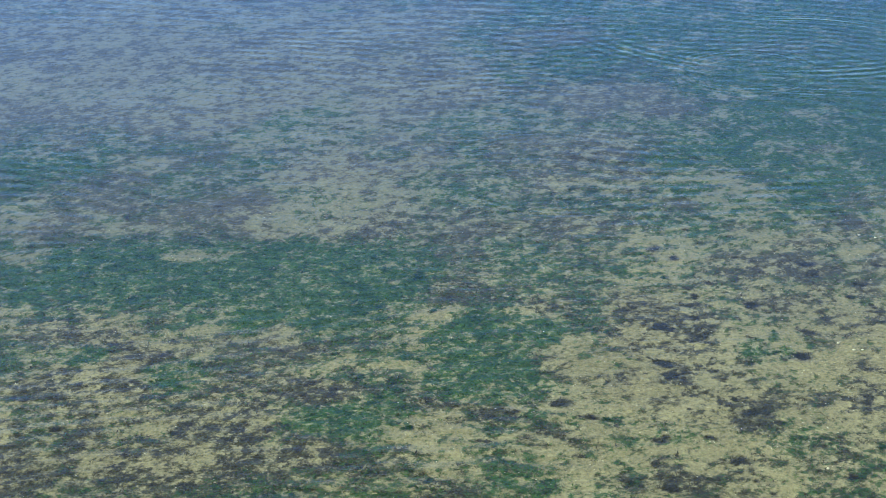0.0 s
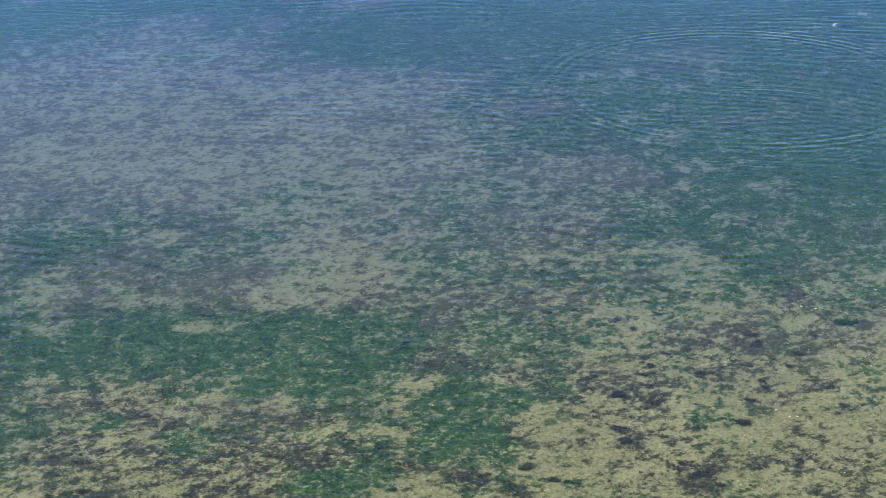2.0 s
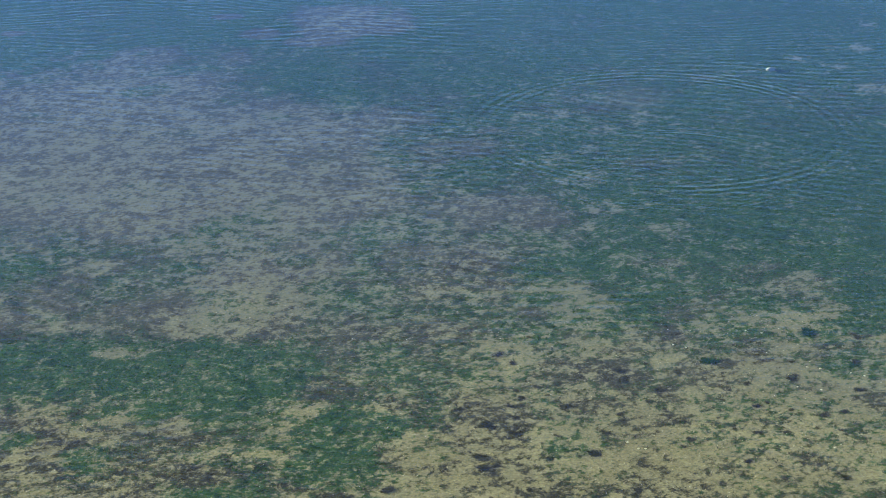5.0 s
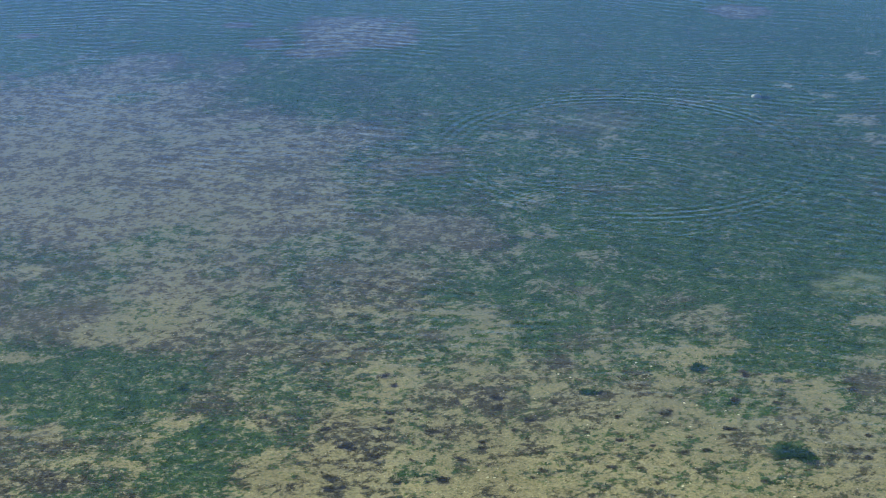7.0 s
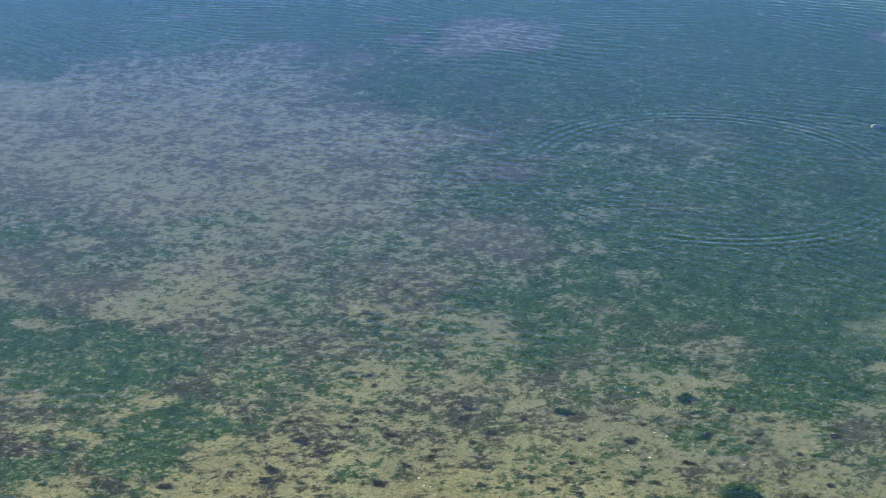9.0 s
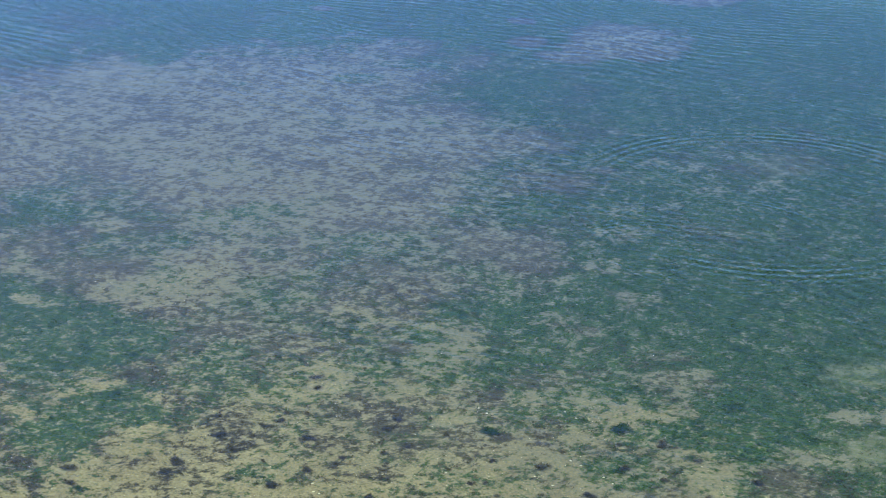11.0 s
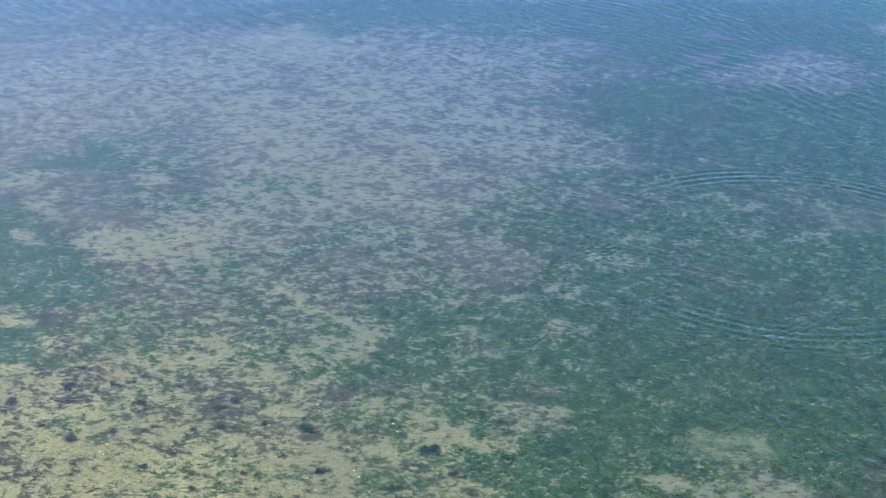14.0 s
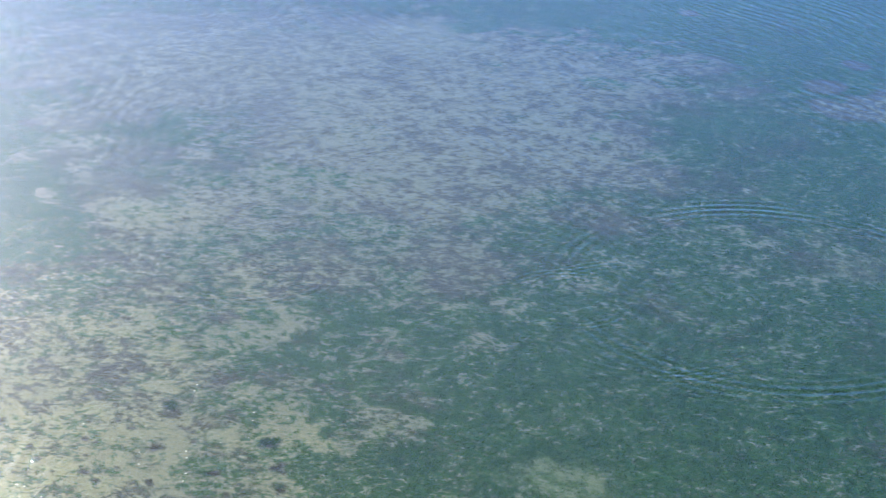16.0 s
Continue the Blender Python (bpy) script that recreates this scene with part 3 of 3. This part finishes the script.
# ---- seabed and water ----
bx, by, bed_faces = sheet(spread(-38.0, 28.0, 0.12), spread(31.0, 106.0, 0.13))
plants, greenness, silted, veiled = bed_fields(bx, by)
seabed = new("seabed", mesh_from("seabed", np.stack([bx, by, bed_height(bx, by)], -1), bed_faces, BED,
                                 {"cover": plants, "green": greenness, "silt": silted, "far_veil": veiled}))
seabed.data.polygons.foreach_set("use_smooth", np.ones(len(bed_faces), dtype=bool))
tagged(seabed, "pale sandy lagoon bed patched with green and brown algae", "seabed", kind="structure")

wx, wy, water_faces = sheet(spread(-60.0, 60.0, 20.0), spread(0.0, 140.0, 20.0))
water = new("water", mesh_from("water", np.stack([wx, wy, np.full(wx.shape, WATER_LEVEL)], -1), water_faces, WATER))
water.visible_shadow = False
tagged(water, "clear shallow blue-green water with small ripples", "water", kind="structure")


# ---- seagrass and algae ----
def blades(x, y, z, count, long, wide, rise, seed):
    """Bent blades, count to a tuft, on tufts at the given places: places and triangles."""
    r = np.random.RandomState(seed)
    x, y, z = (np.repeat(v, count) for v in (x, y, z))
    n = len(x)
    way = r.rand(n) * 2 * math.pi
    length, breadth, up = long * (0.6 + 0.8 * r.rand(n)), wide * (0.6 + 0.8 * r.rand(n)), rise * (0.5 + r.rand(n))
    bend = way + (r.rand(n) - 0.5) * 1.2
    cx, cy = np.cos(way), np.sin(way)
    root = np.stack([x + (r.rand(n) - 0.5) * 0.10, y + (r.rand(n) - 0.5) * 0.10, z - 0.02], -1)
    middle = root + np.stack([cx * length * 0.45, cy * length * 0.45, up * length * 0.8], -1)
    tip = middle + np.stack([np.cos(bend) * length * 0.55, np.sin(bend) * length * 0.55, up * length * 0.25], -1)
    side = np.stack([-cy * breadth, cx * breadth, 0 * cx], -1) / 2
    verts = np.stack([root - side * 0.6, root + side * 0.6, middle - side, middle + side, tip], 1).reshape(-1, 3)
    base = np.arange(n)[:, None, None] * 5
    faces = (base + np.array([[0, 1, 3], [0, 3, 2], [2, 3, 4]])).reshape(-1, 3)
    return verts, faces


picker = np.random.RandomState(8)
tx, ty = picker.rand(405000) * 64 - 36, picker.rand(405000) * 68 + 32
tp, tg, ts, tf = bed_fields(tx, ty)
grows = (tp + (picker.rand(len(tx)) - 0.5) * 0.7 > 0.62) & (ts + (picker.rand(len(tx)) - 0.5) * 0.5 < 0.5)
# fewer brown blades where the far bed is veiled
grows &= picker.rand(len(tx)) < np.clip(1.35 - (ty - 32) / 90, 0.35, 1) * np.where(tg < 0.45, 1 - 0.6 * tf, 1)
is_green = tg + (picker.rand(len(tx)) - 0.5) * 0.5 > 0.5
for name, mask, material, shape, label in (
        ("seagrass_meadow", grows & is_green, GREEN, (4, 0.10, 0.022, 0.55), "dense green seagrass growing under shallow water"),
        ("algae_turf", grows & ~is_green, BROWN, (4, 0.09, 0.022, 0.5), "dark brown-purple algae tufts on the sandy bed")):
    verts, faces = blades(tx[mask], ty[mask], bed_height(tx[mask], ty[mask]), *shape, 5)
    tagged(new(name, mesh_from(name, verts, faces, material)), label, "seagrass", kind="stuff")


# ---- clumps that stand alone on the sand ----
def tuft_mesh(seed, material, radius):
    """One tuft of many short bent blades."""
    r = np.random.RandomState(seed)
    stems = 34
    a, d = r.rand(stems) * 2 * math.pi, radius * np.sqrt(r.rand(stems))
    verts, faces = blades(d * np.cos(a), d * np.sin(a), np.zeros(stems), 3, 0.12, 0.022, 0.6, seed)
    return mesh_from("tuft", verts, faces, material)


BROWN_TUFTS = [tuft_mesh(100 + k, OLIVE, 0.11 + 0.015 * k) for k in range(6)]
GREEN_TUFTS = [tuft_mesh(200 + k, GREEN, 0.11 + 0.015 * k) for k in range(5)]


def root_mat_mesh(seed, material):
    """A low ragged cushion from which the tufts grow."""
    r = random.Random(seed)
    bm = bmesh.new()
    bmesh.ops.create_uvsphere(bm, u_segments=14, v_segments=7, radius=0.13)
    for v in bm.verts:
        a = math.atan2(v.co.y, v.co.x)
        ragged = 1 + 0.25 * math.sin(3 * a + seed) + 0.18 * math.sin(5 * a + 2 * seed) + r.uniform(-0.08, 0.08)
        v.co = Vector((v.co.x * ragged, v.co.y * ragged, max(v.co.z, -0.08) * 0.22))
    mesh = bpy.data.meshes.new("root_mat")
    bm.to_mesh(mesh)
    bm.free()
    mesh.materials.append(material)
    return mesh


BROWN_MATS = [root_mat_mesh(k, OLIVE) for k in range(4)]
GREEN_MATS = [root_mat_mesh(k, GREEN) for k in range(4, 7)]


def clump(x, y, size=1.0, green=False, own=""):
    """A clump of a few tufts that grow from one root."""
    ob = new("seaweed_clump")
    ob.empty_display_size = 0.1
    ob.matrix_world = pose(x, y, float(bed_height(np.array([x]), np.array([y]))[0]), 0, 0, random.uniform(0, 360)) @ Matrix.Scale(size, 4)
    mat = new("root_mat", random.choice(GREEN_MATS if green else BROWN_MATS))
    mat.parent = ob
    for k in range(max(2, round(5.5 * size))):
        tuft = new("tuft", random.choice(GREEN_TUFTS if green else BROWN_TUFTS))
        away, way = random.uniform(0.02, 0.34) * (k > 0), random.uniform(0, 2 * math.pi)
        tuft.parent = ob
        tuft.matrix_basis = pose(away * math.cos(way), away * math.sin(way), 0, 0, 0, random.uniform(0, 360)) @ Matrix.Scale(random.uniform(0.7, 1.15), 4)
    label = "green seagrass clump alone on the pale sand" if green else "dark brown seaweed clump alone on the pale sand"
    return tagged(ob, own or label, "seaweed", "clumps on the sand")


WEST_CLUMPS = [(4.5, 42.9), (6, 41.4), (3.2, 37.2), (4.6, 36.1), (2.4, 36.3), (5.2, 39.3), (6.5, 38), (7.3, 36.8), (8.1, 35.8), (6.1, 35.1),
               (4.6, 34.1), (3.7, 34.4), (6.4, 34.3), (9.5, 38), (9, 34.8), (1.5, 37.4), (2.6, 37.9), (7.3, 41.3), (8, 40), (9.3, 42.7),
               (10.7, 42.9), (6.8, 44.5), (6.1, 43.1), (9.5, 45), (10.6, 44.4), (2.9, 35.4), (4.4, 35.1), (0.9, 36.1), (-8.6, 34.4),
               (-8.5, 36.8), (-6.8, 38.7), (-4.7, 36.4), (-5.3, 34.4)]
EAST_CLUMPS = [(13.8, 43.6), (14.8, 45.3), (16.2, 47.8), (17.4, 48.5), (20.7, 47.8), (17, 46.5), (18.3, 46.5), (16.8, 44.5), (15.5, 43.8),
               (15.4, 42.7), (14.5, 43.1), (13.4, 43.7), (12.5, 43.7), (13.2, 41.6), (15.7, 41.8), (17.7, 41.3), (18.6, 41.7), (20.5, 43.6),
               (20.9, 43.1), (19.9, 46.2), (19.7, 42.6), (9.6, 45.2), (9.1, 43.6), (7.6, 43.2), (6, 41.5), (5.5, 39.3), (7.1, 39.9), (11, 42.2)]
SOUTH_CLUMPS = [(9.5, 45.7), (5.1, 39.8), (6.9, 37.4), (7.2, 42.4), (9.3, 42.3), (10.2, 43.6), (8.4, 40.1), (11.3, 45.6), (5.2, 41.9),
                (13.3, 44.9), (11.2, 41.2), (12.2, 42.5)]
for x, y in WEST_CLUMPS + EAST_CLUMPS + SOUTH_CLUMPS:
    clump(x, y, 0.3 + 0.5 * random.random() ** 1.5)
for x, y, size in ((18.8, 43.1, 1.4), (19.1, 43.15, 1.1), (12.4, 46.5, 1.0), (15.8, 48.8, 1.0), (18.5, 43.05, 1.0)):
    clump(x, y, size, True, "large dense green seagrass clump on the pale sand")

for k in range(190):
    x, y = random.uniform(-9, 22), random.uniform(33.5, 49)
    open_sand = float(bed_cover(np.array([x]), np.array([y]))[0][0])
    if open_sand < 0.5:
        clump(x, y, 0.2 + 0.4 * random.random() ** 2, random.random() < 0.35)

# ---- shells on the bed, down, foam and sun-glint bits on the water ----
def shell_mesh(seed):
    bm = bmesh.new()
    bmesh.ops.create_uvsphere(bm, u_segments=10, v_segments=6, radius=0.034)
    r = random.Random(seed)
    for v in bm.verts:
        fan = 1 + 0.15 * math.cos(7 * math.atan2(v.co.y, v.co.x))
        v.co = Vector((v.co.x * 1.25 * fan, v.co.y * fan, max(v.co.z, -0.01) * 0.55)) * r.uniform(0.95, 1.05)
    mesh = bpy.data.meshes.new("shell")
    bm.to_mesh(mesh)
    bm.free()
    mesh.materials.append(SHELL)
    return mesh


SHELLS = [shell_mesh(k) for k in range(4)]
for x, y in ((17.1, 45.5), (15.6, 44.5), (18.4, 45), (14.3, 48.7), (11.7, 47.5), (15.8, 46), (12.5, 43.5), (21.4, 47), (15.6, 40.9), (15.4, 40.7),
             (18.6, 40.5), (18.5, 42.7), (9.9, 40.5), (8, 34.8), (9.7, 40.5), (11.3, 47.7), (13.8, 48.9), (15.4, 46.1), (14.9, 44.7), (16.7, 45.7), (9.4, 40.9)):
    ob = new("shell", random.choice(SHELLS))
    ob.matrix_world = pose(x, y, float(bed_height(np.array([x]), np.array([y]))[0]) + 0.01, random.uniform(-10, 10), random.uniform(-10, 10), random.uniform(0, 360))
    tagged(ob, "white bleached shell lying on the sand", "shell", "shells on the sand")

# ---- one pale stone that stands almost to the surface, with dark clumps put in as its shadow ----
def stone(x, y, long, wide, tall, turn):
    bm = bmesh.new()
    bmesh.ops.create_icosphere(bm, subdivisions=4, radius=1.0)
    for v in bm.verts:
        rough = 1 + 0.22 * noise.noise(v.co * 1.3) + 0.10 * noise.noise(v.co * 3.7) + 0.03 * noise.noise(v.co * 9)
        v.co = Vector((v.co.x * long * rough, v.co.y * wide * rough, v.co.z * tall * rough))
    mesh = bpy.data.meshes.new("stone")
    bm.to_mesh(mesh)
    bm.free()
    mesh.materials.append(STONE)
    ob = new("stone", mesh)
    ob.matrix_world = pose(x, y, BED_LEVEL + 0.25 * tall, 0, 0, turn)
    return tagged(ob, "pale weathered stone standing in the shallow water", "stone")


stone(18.6, 79.1, 0.24, 0.15, 0.42, 20)
# two dark clumps in place of the stone's shadow on the bed
for x, y in ((18.95, 79.1), (19.15, 79.0)):
    clump(x, y, 0.4, own="dark brown clump standing in for the shadow beside a pale stone")

# broken shell grit on the open sand, and down, foam and sun-glint bits on the water
def bits(name, x, y, z, size, flat, material, label, category):
    """Many tiny five-cornered chips at the given places, as one mesh."""
    r = np.random.RandomState(len(x))
    n = len(x)
    size = size * (0.5 + r.rand(n))
    a = r.rand(n)[:, None] * 6.283 + np.arange(4) * math.pi / 2
    reach = size[:, None] * (0.6 + 0.7 * r.rand(n, 4))
    rim = np.stack([x[:, None] + reach * np.cos(a), y[:, None] + reach * np.sin(a), np.repeat(z[:, None], 4, 1)], -1)
    top = np.stack([x, y, z + size * flat], -1)[:, None]
    verts = np.concatenate([rim, top], 1).reshape(-1, 3)
    faces = (np.arange(n)[:, None, None] * 5 + np.array([[0, 1, 4], [1, 2, 4], [2, 3, 4], [3, 0, 4]])).reshape(-1, 3)
    return tagged(new(name, mesh_from(name, verts, faces, material)), label, category, kind="stuff")


gx, gy = picker.rand(5200) * 34 - 11, picker.rand(5200) * 18 + 33
keep = picker.rand(5200) < np.clip(1.0 - 1.3 * bed_cover(gx, gy)[0], 0.05, 1)
bits("shell_grit", gx[keep], gy[keep], bed_height(gx[keep], gy[keep]) + 0.012, 0.013, 0.5, SHELL, "tiny white shell grit strewn over the sand", "shell")
# floating down and foam; the white chips also stand in for sun glints
fx, fy = picker.rand(420) * 26 + 1, picker.rand(420) * 24 + 35
bits("floating_down_glints", fx, fy, np.full(420, WATER_LEVEL + 0.002), 0.010, 0.35, DOWN_GLINTS, "tiny white down and foam bits afloat, also standing in for sun glints", "feather")
